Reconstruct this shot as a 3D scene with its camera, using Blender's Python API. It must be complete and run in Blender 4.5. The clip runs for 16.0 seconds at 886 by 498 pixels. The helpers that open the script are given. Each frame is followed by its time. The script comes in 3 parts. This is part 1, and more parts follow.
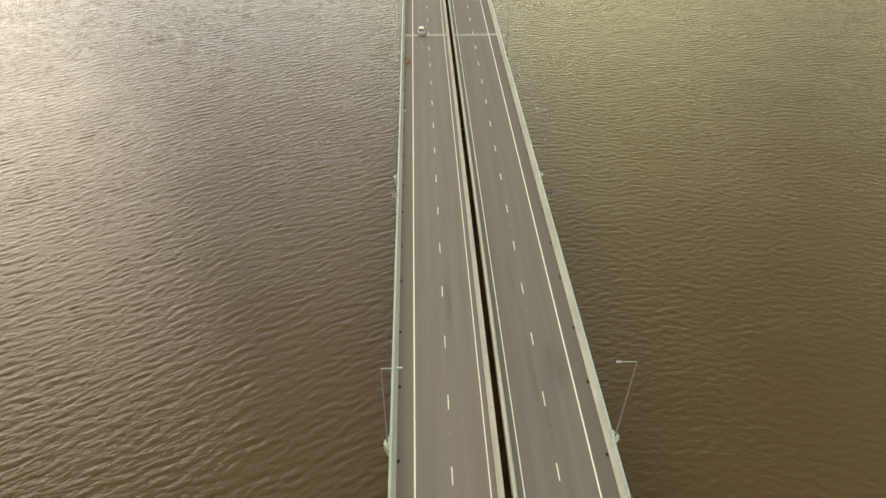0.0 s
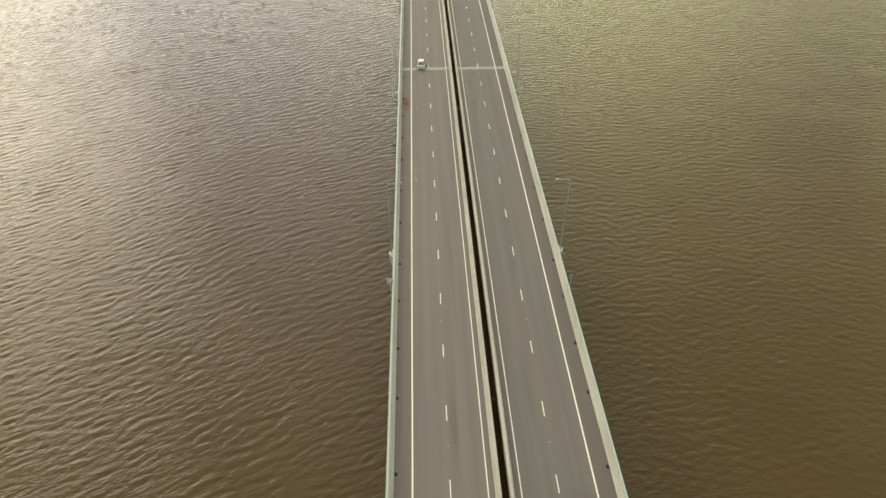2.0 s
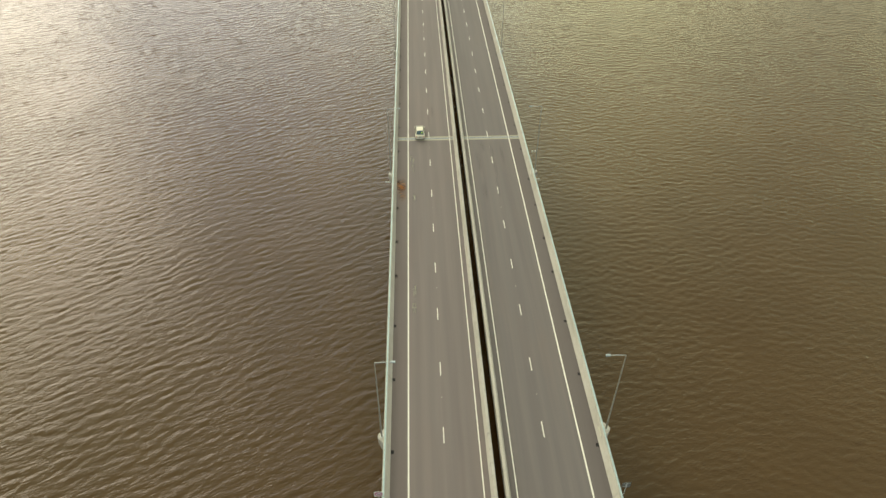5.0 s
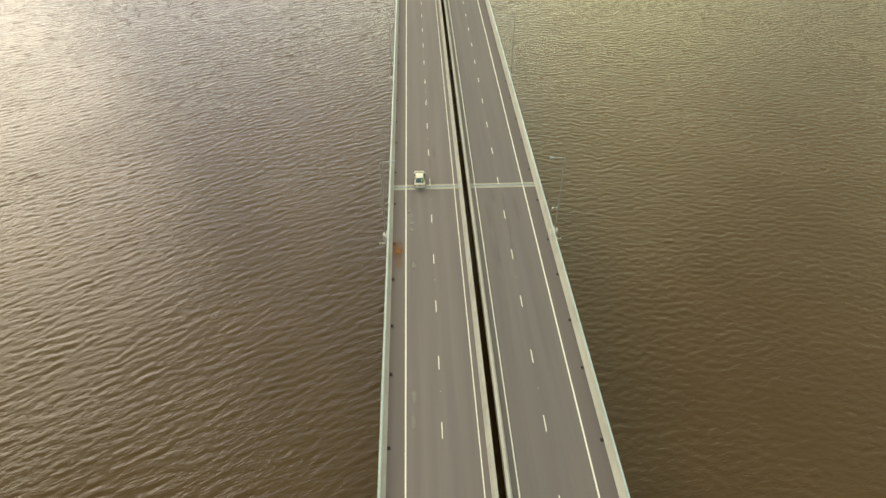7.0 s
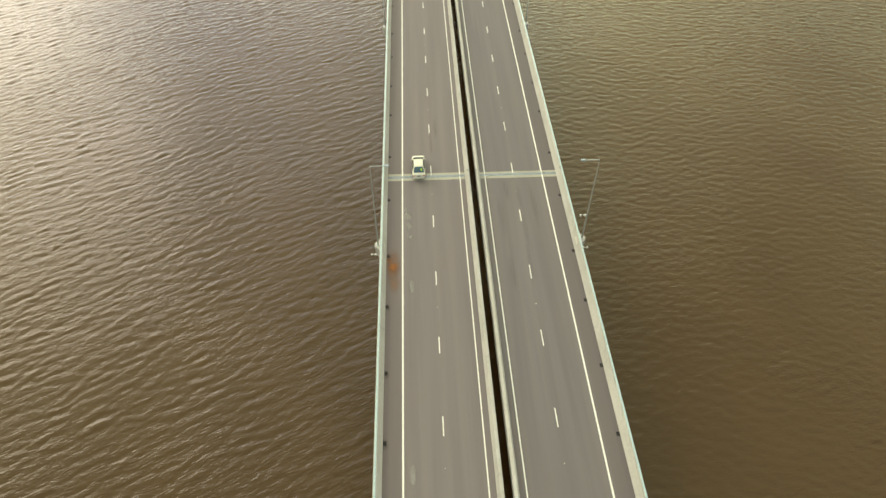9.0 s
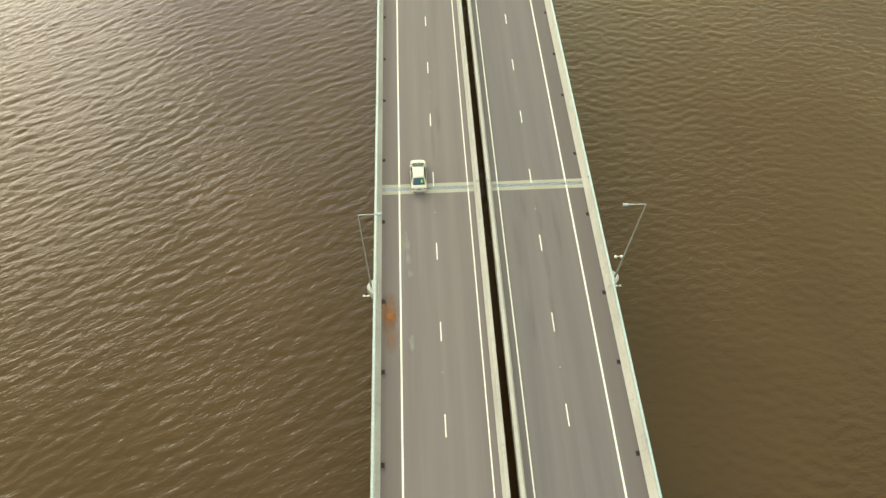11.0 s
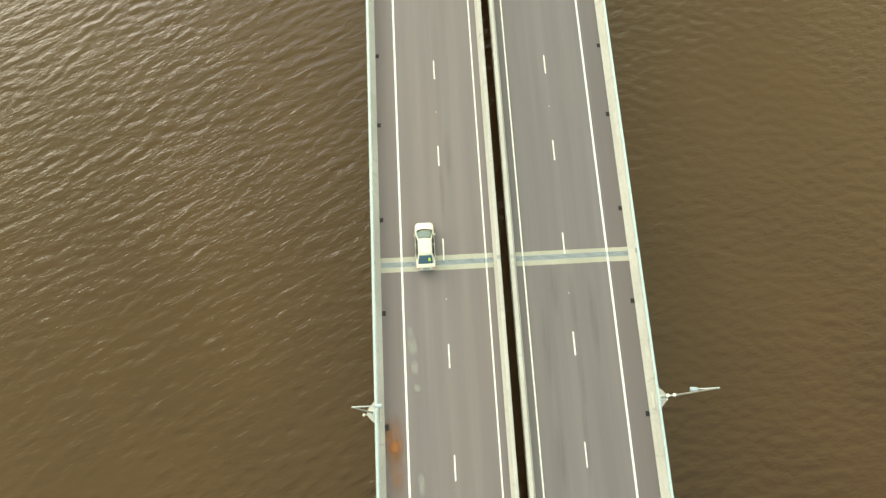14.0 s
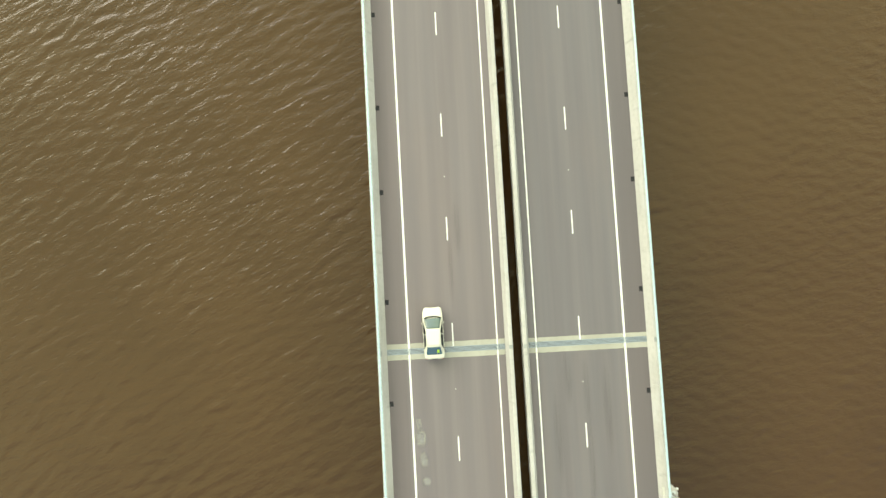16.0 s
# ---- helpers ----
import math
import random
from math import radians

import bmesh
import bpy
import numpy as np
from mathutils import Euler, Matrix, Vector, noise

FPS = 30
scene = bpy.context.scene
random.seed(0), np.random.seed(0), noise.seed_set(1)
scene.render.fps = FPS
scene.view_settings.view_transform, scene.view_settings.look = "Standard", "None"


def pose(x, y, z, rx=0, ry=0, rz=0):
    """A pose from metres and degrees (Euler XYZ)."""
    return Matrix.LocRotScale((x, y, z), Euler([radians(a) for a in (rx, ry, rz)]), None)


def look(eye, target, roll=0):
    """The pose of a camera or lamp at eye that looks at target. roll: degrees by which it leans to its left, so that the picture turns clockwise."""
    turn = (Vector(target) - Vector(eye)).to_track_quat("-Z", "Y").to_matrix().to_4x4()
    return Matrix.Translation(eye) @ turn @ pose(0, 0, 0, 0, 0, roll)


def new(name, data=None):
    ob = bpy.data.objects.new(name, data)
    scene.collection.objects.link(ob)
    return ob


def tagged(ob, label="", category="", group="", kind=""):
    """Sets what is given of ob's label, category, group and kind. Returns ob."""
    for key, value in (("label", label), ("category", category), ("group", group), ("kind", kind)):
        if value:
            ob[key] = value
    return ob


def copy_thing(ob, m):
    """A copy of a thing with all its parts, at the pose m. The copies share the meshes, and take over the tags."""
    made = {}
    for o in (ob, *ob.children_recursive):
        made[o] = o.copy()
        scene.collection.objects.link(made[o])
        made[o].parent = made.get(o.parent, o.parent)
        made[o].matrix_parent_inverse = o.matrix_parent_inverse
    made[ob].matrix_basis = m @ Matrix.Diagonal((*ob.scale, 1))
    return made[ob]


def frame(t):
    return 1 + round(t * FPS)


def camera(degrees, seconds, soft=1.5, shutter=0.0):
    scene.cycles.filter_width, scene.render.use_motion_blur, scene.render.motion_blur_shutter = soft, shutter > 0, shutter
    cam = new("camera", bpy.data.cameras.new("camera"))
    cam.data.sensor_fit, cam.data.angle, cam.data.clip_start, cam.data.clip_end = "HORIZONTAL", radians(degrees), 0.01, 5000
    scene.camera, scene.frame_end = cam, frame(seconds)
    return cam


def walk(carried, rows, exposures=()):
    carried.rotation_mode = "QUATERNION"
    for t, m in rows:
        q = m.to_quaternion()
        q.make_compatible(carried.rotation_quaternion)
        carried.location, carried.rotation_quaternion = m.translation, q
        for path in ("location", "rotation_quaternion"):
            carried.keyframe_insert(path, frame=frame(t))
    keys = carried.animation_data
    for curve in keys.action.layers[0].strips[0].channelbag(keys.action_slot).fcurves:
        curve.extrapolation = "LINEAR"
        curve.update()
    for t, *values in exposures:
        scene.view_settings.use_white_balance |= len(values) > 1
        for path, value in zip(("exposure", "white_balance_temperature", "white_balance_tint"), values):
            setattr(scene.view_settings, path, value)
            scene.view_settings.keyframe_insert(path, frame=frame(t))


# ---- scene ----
cam = camera(68.82, 16.0)
# seconds, x, y, z, turn about x, y, z; the bridge runs along y, the road surface is z = 0
PATH = [
    (0.0, -7.824, -152.934, 58.701, 50.550, -0.206, -2.178),
    (0.5, -7.669, -148.246, 58.731, 50.551, -0.133, -2.200),
    (1.0, -7.559, -143.469, 58.780, 50.493, -0.053, -2.202),
    (1.5, -7.450, -138.472, 58.883, 50.425, 0.007, -2.230),
    (2.0, -7.352, -133.466, 59.024, 50.373, 0.047, -2.234),
    (2.5, -7.263, -128.537, 59.155, 50.267, 0.061, -2.276),
    (3.0, -7.190, -123.578, 59.257, 50.275, 0.039, -2.234),
    (3.5, -7.154, -118.660, 59.313, 50.269, 0.003, -2.237),
    (4.0, -7.171, -113.844, 59.342, 50.270, -0.044, -2.268),
    (4.5, -7.223, -108.682, 59.325, 50.295, -0.104, -2.301),
    (5.0, -7.283, -103.675, 59.265, 50.265, -0.171, -2.409),
    (6.9, -6.819, -85.474, 56.889, 50.295, 0.121, -2.464),
    (7.5, -6.672, -79.727, 56.139, 48.920, 0.213, -2.481),
    (8.0, -6.647, -74.788, 55.930, 46.677, 0.159, -2.516),
    (8.5, -6.613, -69.888, 55.739, 44.564, 0.095, -2.537),
    (9.0, -6.587, -64.991, 55.570, 42.546, 0.034, -2.523),
    (11.5, -6.253, -40.284, 55.086, 30.582, 0.124, -2.683),
    (12.0, -6.144, -35.276, 55.172, 27.774, 0.221, -2.670),
    (12.5, -6.013, -30.341, 55.250, 24.926, 0.297, -2.730),
    (13.0, -5.922, -25.343, 55.244, 21.863, 0.362, -2.852),
    (13.5, -5.838, -20.541, 55.250, 18.892, 0.401, -2.911),
    (14.0, -5.777, -15.641, 55.179, 15.862, 0.416, -2.920),
    (14.5, -5.726, -10.750, 55.058, 12.768, 0.411, -2.938),
    (15.0, -5.692, -5.926, 54.986, 9.762, 0.390, -3.007),
    (15.5, -5.662, -1.260, 54.904, 6.806, 0.356, -3.061),
    (16.0, -5.662, 3.408, 54.876, 4.027, 0.327, -3.102),
]

EXPOSURES = [(0.0, -0.92, 6520, 14), (5.0, -0.92, 6520, 14), (7.5, -0.85, 6520, 14), (9.0, -0.63, 6460, 13), (12.0, -0.31, 6240, 12), (16.0, -0.09, 6010, 11)]
walk(cam, [(t, pose(x, y, z, rx, ry, rz)) for t, x, y, z, rx, ry, rz in PATH], EXPOSURES)

# ---- light ----
SUN_UP, SUN_LEFT = 25.0, 39.0          # degrees above the horizon, and to the left of the bridge's line
world = bpy.data.worlds.new("world")
scene.world = world
world.use_nodes = True
wn = world.node_tree
sky = wn.nodes.new("ShaderNodeTexSky")
sky.sky_type, sky.sun_disc = "NISHITA", False
sky.sun_elevation, sky.sun_rotation = radians(SUN_UP), radians(-SUN_LEFT)
sky.air_density, sky.dust_density, sky.ozone_density, sky.altitude = 1.0, 5.0, 1.0, 0
background = wn.nodes["Background"]
background.inputs["Strength"].default_value = 0.15
# thin bright cloud over the whole sky, brighter in a wide glow round the sun
GLOW_UP, GLOW_LEFT = radians(22.0), radians(21.0)     # the bright cloud lies a little nearer to the bridge's line than the sun
GLOW_WAY = Vector((-math.sin(GLOW_LEFT) * math.cos(GLOW_UP), math.cos(GLOW_LEFT) * math.cos(GLOW_UP), math.sin(GLOW_UP)))
way = wn.nodes.new("ShaderNodeTexCoord").outputs["Generated"]
toward = wn.nodes.new("ShaderNodeVectorMath")
toward.operation = "DOT_PRODUCT"
wn.links.new(way, toward.inputs[0])
toward.inputs[1].default_value = GLOW_WAY
glow = wn.nodes.new("ShaderNodeValToRGB")
wn.links.new(toward.outputs["Value"], glow.inputs[0])
glow.color_ramp.interpolation = "B_SPLINE"
for at, c in ((0.0, (0.098, 0.130, 0.190)), (0.42, (0.046, 0.054, 0.068)), (0.57, (0.225, 0.228, 0.165)), (0.72, (0.78, 0.78, 0.46)), (0.86, (0.985, 1.0, 0.54)), (1.0, (0.945, 0.965, 0.49))):
    e = glow.color_ramp.elements.new(at) if 0.0 < at < 1.0 else glow.color_ramp.elements[int(at)]
    e.color = (*c, 1)
cloud = wn.nodes.new("ShaderNodeVectorMath")
cloud.operation = "SCALE"
height = wn.nodes.new("ShaderNodeSeparateXYZ")
wn.links.new(way, height.inputs[0])
low = wn.nodes.new("ShaderNodeMapRange")       # paler and brighter towards the horizon
for k, v in ((1, 0.05), (2, 0.90), (3, 37.0), (4, 25.5)):
    low.inputs[k].default_value = v
wn.links.new(height.outputs["Z"], low.inputs[0])
wn.links.new(low.outputs[0], cloud.inputs["Scale"])
wn.links.new(glow.outputs[0], cloud.inputs[0])
haze = wn.nodes.new("ShaderNodeMix")
haze.data_type = "RGBA"
haze.inputs[0].default_value = 0.87
wn.links.new(sky.outputs[0], haze.inputs[6])
wn.links.new(cloud.outputs[0], haze.inputs[7])
wn.links.new(haze.outputs[2], background.inputs["Color"])
sun_data = bpy.data.lights.new("sun", "SUN")
sun_data.energy, sun_data.angle, sun_data.color = 1.2, radians(27.0), (1.0, 0.875, 0.62)
sun = new("sun", sun_data)
sun.matrix_world = look((-60, 60, 60), (-60 + math.sin(radians(SUN_LEFT)), 60 - math.cos(radians(SUN_LEFT)), 60 - math.tan(radians(SUN_UP))))

# ---- materials ----


class Nodes:
    """A short way to write node materials."""

    def __init__(self, name):
        self.mat = bpy.data.materials.new(name)
        self.mat.use_nodes = True
        self.tree = self.mat.node_tree
        self.bsdf = self.tree.nodes["Principled BSDF"]
        self.xyz = self.tree.nodes.new("ShaderNodeTexCoord").outputs["Object"]

    def put(self, socket, value):
        if isinstance(value, bpy.types.NodeSocket):
            self.tree.links.new(value, socket)
        else:
            socket.default_value = value

    def world_xyz(self):
        self.xyz = self.tree.nodes.new("ShaderNodeNewGeometry").outputs["Position"]
        return self

    def mapped(self, scale=(1, 1, 1), turn=0.0, where=None):
        n = self.tree.nodes.new("ShaderNodeMapping")
        self.put(n.inputs["Vector"], where or self.xyz)
        n.inputs["Rotation"].default_value = (0, 0, radians(turn))
        m = self.tree.nodes.new("ShaderNodeMapping")
        self.put(m.inputs["Vector"], n.outputs[0])
        m.inputs["Scale"].default_value = scale
        return m.outputs[0]

    def noise(self, size, detail=3.0, rough=0.5, vector=None, distort=0.0):
        n = self.tree.nodes.new("ShaderNodeTexNoise")
        self.put(n.inputs["Vector"], vector or self.xyz)
        n.inputs["Scale"].default_value = 1.0 / size
        n.inputs["Detail"].default_value = detail
        n.inputs["Roughness"].default_value = rough
        n.inputs["Distortion"].default_value = distort
        return n.outputs["Fac"]

    def ramp(self, fac, *stops):
        n = self.tree.nodes.new("ShaderNodeValToRGB")
        self.put(n.inputs[0], fac)
        while len(n.color_ramp.elements) < len(stops):
            n.color_ramp.elements.new(1.0)
        for e, (at, c) in zip(n.color_ramp.elements, stops):
            e.position, e.color = at, (*c, 1) if isinstance(c, tuple) else (c, c, c, 1)
        return n.outputs[0]

    def math(self, op, a, b=0.0, c=0.0):
        n = self.tree.nodes.new("ShaderNodeMath")
        n.operation = op
        for s, v in zip(n.inputs, (a, b, c)):
            self.put(s, v)
        return n.outputs[0]

    def span(self, value, lo, hi, a=0.0, b=1.0):
        n = self.tree.nodes.new("ShaderNodeMapRange")
        n.interpolation_type = "SMOOTHSTEP"
        for s, v in zip(n.inputs, (value, lo, hi, a, b)):
            self.put(s, v)
        return n.outputs[0]

    def mix(self, fac, a, b, blend="MIX"):
        n = self.tree.nodes.new("ShaderNodeMix")
        n.data_type, n.blend_type = "RGBA", blend
        self.put(n.inputs[0], fac)
        for s, v in ((n.inputs[6], a), (n.inputs[7], b)):
            self.put(s, (*v, 1) if isinstance(v, tuple) else v)
        return n.outputs[2]

    def axis(self, which):
        n = self.tree.nodes.new("ShaderNodeSeparateXYZ")
        self.put(n.inputs[0], self.xyz)
        return n.outputs["XYZ".index(which)]

    def bump(self, height, distance=1.0, strength=1.0, socket="Normal"):
        n = self.tree.nodes.new("ShaderNodeBump")
        n.inputs["Strength"].default_value, n.inputs["Distance"].default_value = strength, distance
        self.put(n.inputs["Height"], height)
        self.put(self.bsdf.inputs[socket], n.outputs[0])

    def done(self, color, rough=0.6, metal=0.0, spec=0.5):
        self.put(self.bsdf.inputs["Base Color"], (*color, 1) if isinstance(color, tuple) else color)
        self.put(self.bsdf.inputs["Roughness"], rough)
        self.put(self.bsdf.inputs["Metallic"], metal)
        self.bsdf.inputs["Specular IOR Level"].default_value = spec
        return self.mat


def water_material():
    n = Nodes("muddy_water").world_xyz()
    patches = n.noise(70, 3, 0.55)
    silt = n.noise(9, 4, 0.6, n.mapped((1, 0.5, 1), -28))
    color = n.mix(n.span(patches, 0.35, 0.65), (0.064, 0.0330, 0.0120), (0.056, 0.0290, 0.0104))
    color = n.mix(n.span(silt, 0.3, 0.75, 0.0, 0.5), color, (0.074, 0.0388, 0.0140))
    # fine ripples that ride on the waves: slanting on the windward side, shorter in the lee of the bridge
    lee = n.span(n.axis("X"), -8.0, 12.0)
    wind = n.math("MULTIPLY", n.noise(0.9, 2, 0.55, n.mapped((0.5, 1.7, 1), -28), 0.25), 0.12)
    calm = n.math("MULTIPLY", n.noise(0.8, 2, 0.6, n.mapped((0.7, 1.5, 1), -2), 0.3), 0.12)
    h = n.math("ADD", n.math("MULTIPLY", wind, n.math("SUBTRACT", 1.0, lee)), n.math("MULTIPLY", calm, lee))
    h = n.math("MULTIPLY_ADD", n.noise(0.34, 2, 0.55, n.mapped((0.5, 1.5, 1), -27)), 0.06, h)
    gusts = n.span(n.noise(22, 2, 0.5), 0.3, 0.7, 0.6, 1.2)
    n.bump(n.math("MULTIPLY", h, gusts), socket="Coat Normal")
    # the silt under the skin scatters light, so that the body hardly shows the slopes of the waves
    calmed = n.tree.nodes.new("ShaderNodeVectorMath")
    calmed.operation = "ADD"
    n.put(calmed.inputs[0], n.tree.nodes.new("ShaderNodeNewGeometry").outputs["Normal"])
    calmed.inputs[1].default_value = (0, 0, 1.0)
    level = n.tree.nodes.new("ShaderNodeVectorMath")
    level.operation = "NORMALIZE"
    n.put(level.inputs[0], calmed.outputs[0])
    n.put(n.bsdf.inputs["Normal"], level.outputs[0])
    for name, value in (("Coat Weight", 1.0), ("Coat Roughness", 0.07), ("Coat IOR", 1.37)):
        n.bsdf.inputs[name].default_value = value
    return n.done(color, 0.5, 0.0, 0.0)


def asphalt_material(name, tone):
    n = Nodes(name).world_xyz()

    def shade(*c):
        return tuple(v * t for v, t in zip(c, tone))

    across = n.math("ABSOLUTE", n.axis("X"))
    long_streak = n.noise(1.5, 3, 0.6, n.mapped((1, 0.03, 1)))
    fine_streak = n.noise(0.25, 3, 0.6, n.mapped((1, 0.02, 1)))
    blotch = n.noise(7, 4, 0.55, n.mapped((1, 0.35, 1)))
    grain = n.noise(0.03, 2, 0.6)
    color = n.mix(n.span(long_streak, 0.3, 0.7), shade(0.173, 0.160, 0.169), shade(0.213, 0.198, 0.204))
    color = n.mix(n.span(fine_streak, 0.35, 0.75, 0.0, 0.16), color, shade(0.154, 0.144, 0.153))
    color = n.mix(n.span(blotch, 0.45, 0.72, 0.0, 0.4), color, shade(0.223, 0.189, 0.182))
    # the shoulders outside the edge lines carry no traffic and stay darker
    shoulder = n.span(across, 9.0, 9.5)
    color = n.mix(n.math("MULTIPLY", shoulder, 0.5), color, shade(0.143, 0.123, 0.126))
    # grey wheel tracks
    wheel = n.math("PINGPONG", n.math("SUBTRACT", across, 1.63), 1.865)
    track = n.math("MULTIPLY", n.span(n.math("ABSOLUTE", n.math("SUBTRACT", wheel, 1.0)), 0.55, 0.1), n.span(long_streak, 0.2, 0.8, 0.08, 0.32))
    track = n.math("MULTIPLY", track, n.math("SUBTRACT", 1.0, shoulder))
    color = n.mix(track, color, shade(0.158, 0.155, 0.169))
    color = n.mix(n.math("MULTIPLY", grain, 0.25), color, shade(0.125, 0.114, 0.121))
    n.bump(grain, 0.004)
    return n.done(color, 0.72, 0.0, 0.45)


def painted(name, color, worn, rough=0.6):
    n = Nodes(name).world_xyz()
    wear = n.noise(0.35, 5, 0.7)
    return n.done(n.mix(n.span(wear, 0.52, 0.75, 0.0, 0.55), color, worn), rough)


def concrete(name, light, dark, streak=True):
    n = Nodes(name).world_xyz()
    big, small = n.noise(4.5, 4, 0.6, n.mapped((1, 0.6, 1))), n.noise(0.3, 5, 0.65)
    color = n.mix(n.span(big, 0.35, 0.7), light, dark)
    color = n.mix(n.span(small, 0.45, 0.8, 0.0, 0.4), color, tuple(0.7 * c for c in dark))
    if streak:
        patch = n.noise(1.4, 4, 0.6, n.mapped((1, 0.5, 1)))
        color = n.mix(n.span(patch, 0.5, 0.7, 0.0, 0.5), color, (1.06 * light[0], 1.10 * light[1], 1.16 * light[2]))
        run = n.noise(0.5, 3, 0.6, n.mapped((0.3, 1, 0.12)))
        color = n.mix(n.span(run, 0.58, 0.75, 0.0, 0.35), color, tuple(0.55 * c for c in dark))
    n.bump(small, 0.01)
    return n.done(color, 0.85, 0.0, 0.3)


def metal(name, color, rough=0.45, metallic=0.9):
    n = Nodes(name)
    tone = n.noise(0.2, 4, 0.6)
    c = n.mix(n.span(tone, 0.35, 0.7), color, tuple(0.78 * v for v in color))
    return n.done(c, n.span(tone, 0.3, 0.7, rough - 0.08, rough + 0.12), metallic)


def plain(name, color, rough=0.5, coat=0.0, spec=0.5):
    n = Nodes(name)
    dirt = n.noise(0.4, 5, 0.65)
    n.bsdf.inputs["Coat Weight"].default_value = coat
    n.bsdf.inputs["Coat Roughness"].default_value = 0.06
    return n.done(n.mix(n.span(dirt, 0.45, 0.8, 0.0, 0.3), color, tuple(0.75 * v for v in color)), rough, 0.0, spec)


def stain(name, color, patch, strength=1.0, grain=(1, 1, 1)):
    """A thin film of dust whose ragged outline comes from a noise on a falloff."""
    n = Nodes(name)
    g = n.tree.nodes.new("ShaderNodeTexGradient")
    g.gradient_type = "SPHERICAL"
    n.put(g.inputs[0], n.xyz)
    ragged = n.noise(patch, 5, 0.7, n.mapped(grain))
    n.put(n.bsdf.inputs["Alpha"], n.math("MULTIPLY", n.span(g.outputs["Fac"], 0.02, 0.8, 0.0, strength), n.span(ragged, 0.25, 0.68)))
    return n.done(color, 0.9, 0.0, 0.2)


WATER = water_material()
ASPHALT = asphalt_material("worn_asphalt", (0.938, 0.865, 0.90))
GREY_ASPHALT = asphalt_material("grey_asphalt", (0.815, 0.778, 0.825))
PAINT = painted("road_paint", (0.80, 0.79, 0.775), (0.42, 0.40, 0.37))
PARAPET = concrete("parapet_concrete", (0.482, 0.460, 0.448), (0.405, 0.387, 0.376))
GIRDER = concrete("girder_concrete", (0.36, 0.35, 0.33), (0.28, 0.27, 0.25))
NOSING = concrete("nosing_concrete", (0.41, 0.395, 0.35), (0.345, 0.33, 0.29), False)
GALVANISED = metal("galvanised_steel", (0.62, 0.65, 0.68), 0.45, 0.5)
RAIL_STEEL = metal("rail_steel", (0.60, 0.74, 0.80), 0.4, 0.2)
HEAD_STEEL = metal("lamp_head_steel", (0.42, 0.49, 0.58), 0.4, 0.3)
LAMP_STEEL = metal("lamp_steel", (0.30, 0.29, 0.27), 0.55, 0.3)
JOINT_STEEL = metal("joint_steel", (0.34, 0.38, 0.45), 0.45, 0.4)
PLATE_STEEL = metal("plate_steel", (0.34, 0.35, 0.35), 0.6, 0.3)
POST_STEEL = metal("post_steel", (0.42, 0.45, 0.47), 0.5, 0.3)
RUBBER = plain("rubber", (0.025, 0.025, 0.027), 0.8)
IRON_AND_HOLLOW = plain("iron_and_hollow_shade", (0.012, 0.012, 0.016), 0.8)
PALE_STEEL = plain("pale_painted_steel", (0.53, 0.52, 0.48), 0.5)
STUD = plain("stud_plastic", (0.55, 0.54, 0.50), 0.5)
WHITE_PLASTIC = plain("white_plastic", (0.80, 0.80, 0.78), 0.35)
LENS = plain("lamp_lens", (0.55, 0.57, 0.58), 0.15)
CAR_PAINT = plain("white_car_paint", (0.70, 0.67, 0.58), 0.35, 0.6)
CAR_GLASS = plain("tinted_glass", (0.07, 0.105, 0.10), 0.06, 0.0, 0.6)
REAR_GLASS = plain("blue_tinted_glass", (0.05, 0.10, 0.15), 0.06, 0.0, 0.6)
SIDE_GLASS = plain("dark_glass", (0.02, 0.025, 0.028), 0.15, 0.0, 0.3)
TRIM = plain("black_trim", (0.02, 0.02, 0.022), 0.5)
CHROME = metal("chrome", (0.75, 0.75, 0.76), 0.15, 1.0)
TAIL_RED = plain("red_lens", (0.45, 0.02, 0.02), 0.2)
CLEAR_LENS = plain("clear_lens", (0.6, 0.62, 0.64), 0.1)
HI_VIS = plain("hi_vis_fabric", (0.45, 0.70, 0.06), 0.8)
SIGN_WHITE = plain("sign_white", (0.86, 0.85, 0.86), 0.5)
SIGN_RED = plain("sign_magenta_red", (0.50, 0.025, 0.20), 0.5)
SIGN_BACK = plain("bare_sign_back", (0.17, 0.17, 0.16), 0.6)
SIGN_BLACK = plain("sign_black", (0.05, 0.03, 0.06), 0.5)
RUST = stain("rust_dust", (0.32, 0.135, 0.050), 1.3, 0.88)
FAINT_RUST = stain("faint_rust_dust", (0.33, 0.15, 0.06), 0.8, 0.42)
CHALK = stain("pale_dust", (0.42, 0.41, 0.41), 0.4, 0.65, (1.2, 0.8, 1))
SILT = stain("gully_silt", (0.12, 0.085, 0.07), 0.3, 0.55)
SOOT = stain("dark_dust", (0.07, 0.07, 0.066), 0.5, 0.15, (2.0, 0.35, 1))

# ---- mesh tools ----


def part(name, bm, material, parent=None, label=""):
    me = bpy.data.meshes.new(name)
    bmesh.ops.recalc_face_normals(bm, faces=bm.faces)
    bm.to_mesh(me)
    bm.free()
    me.materials.append(material)
    ob = new(name, me)
    ob.parent = parent
    return tagged(ob, label)


def piece(name, like, parent, at):
    """One more part on the mesh of like."""
    ob = new(name, like.data)
    ob.parent = parent
    ob.location = at
    return ob


def empty(name, at, label, category, group="", kind="thing"):
    ob = new(name)
    ob.location = at
    return tagged(ob, label, category, group, kind if kind != "thing" else "")


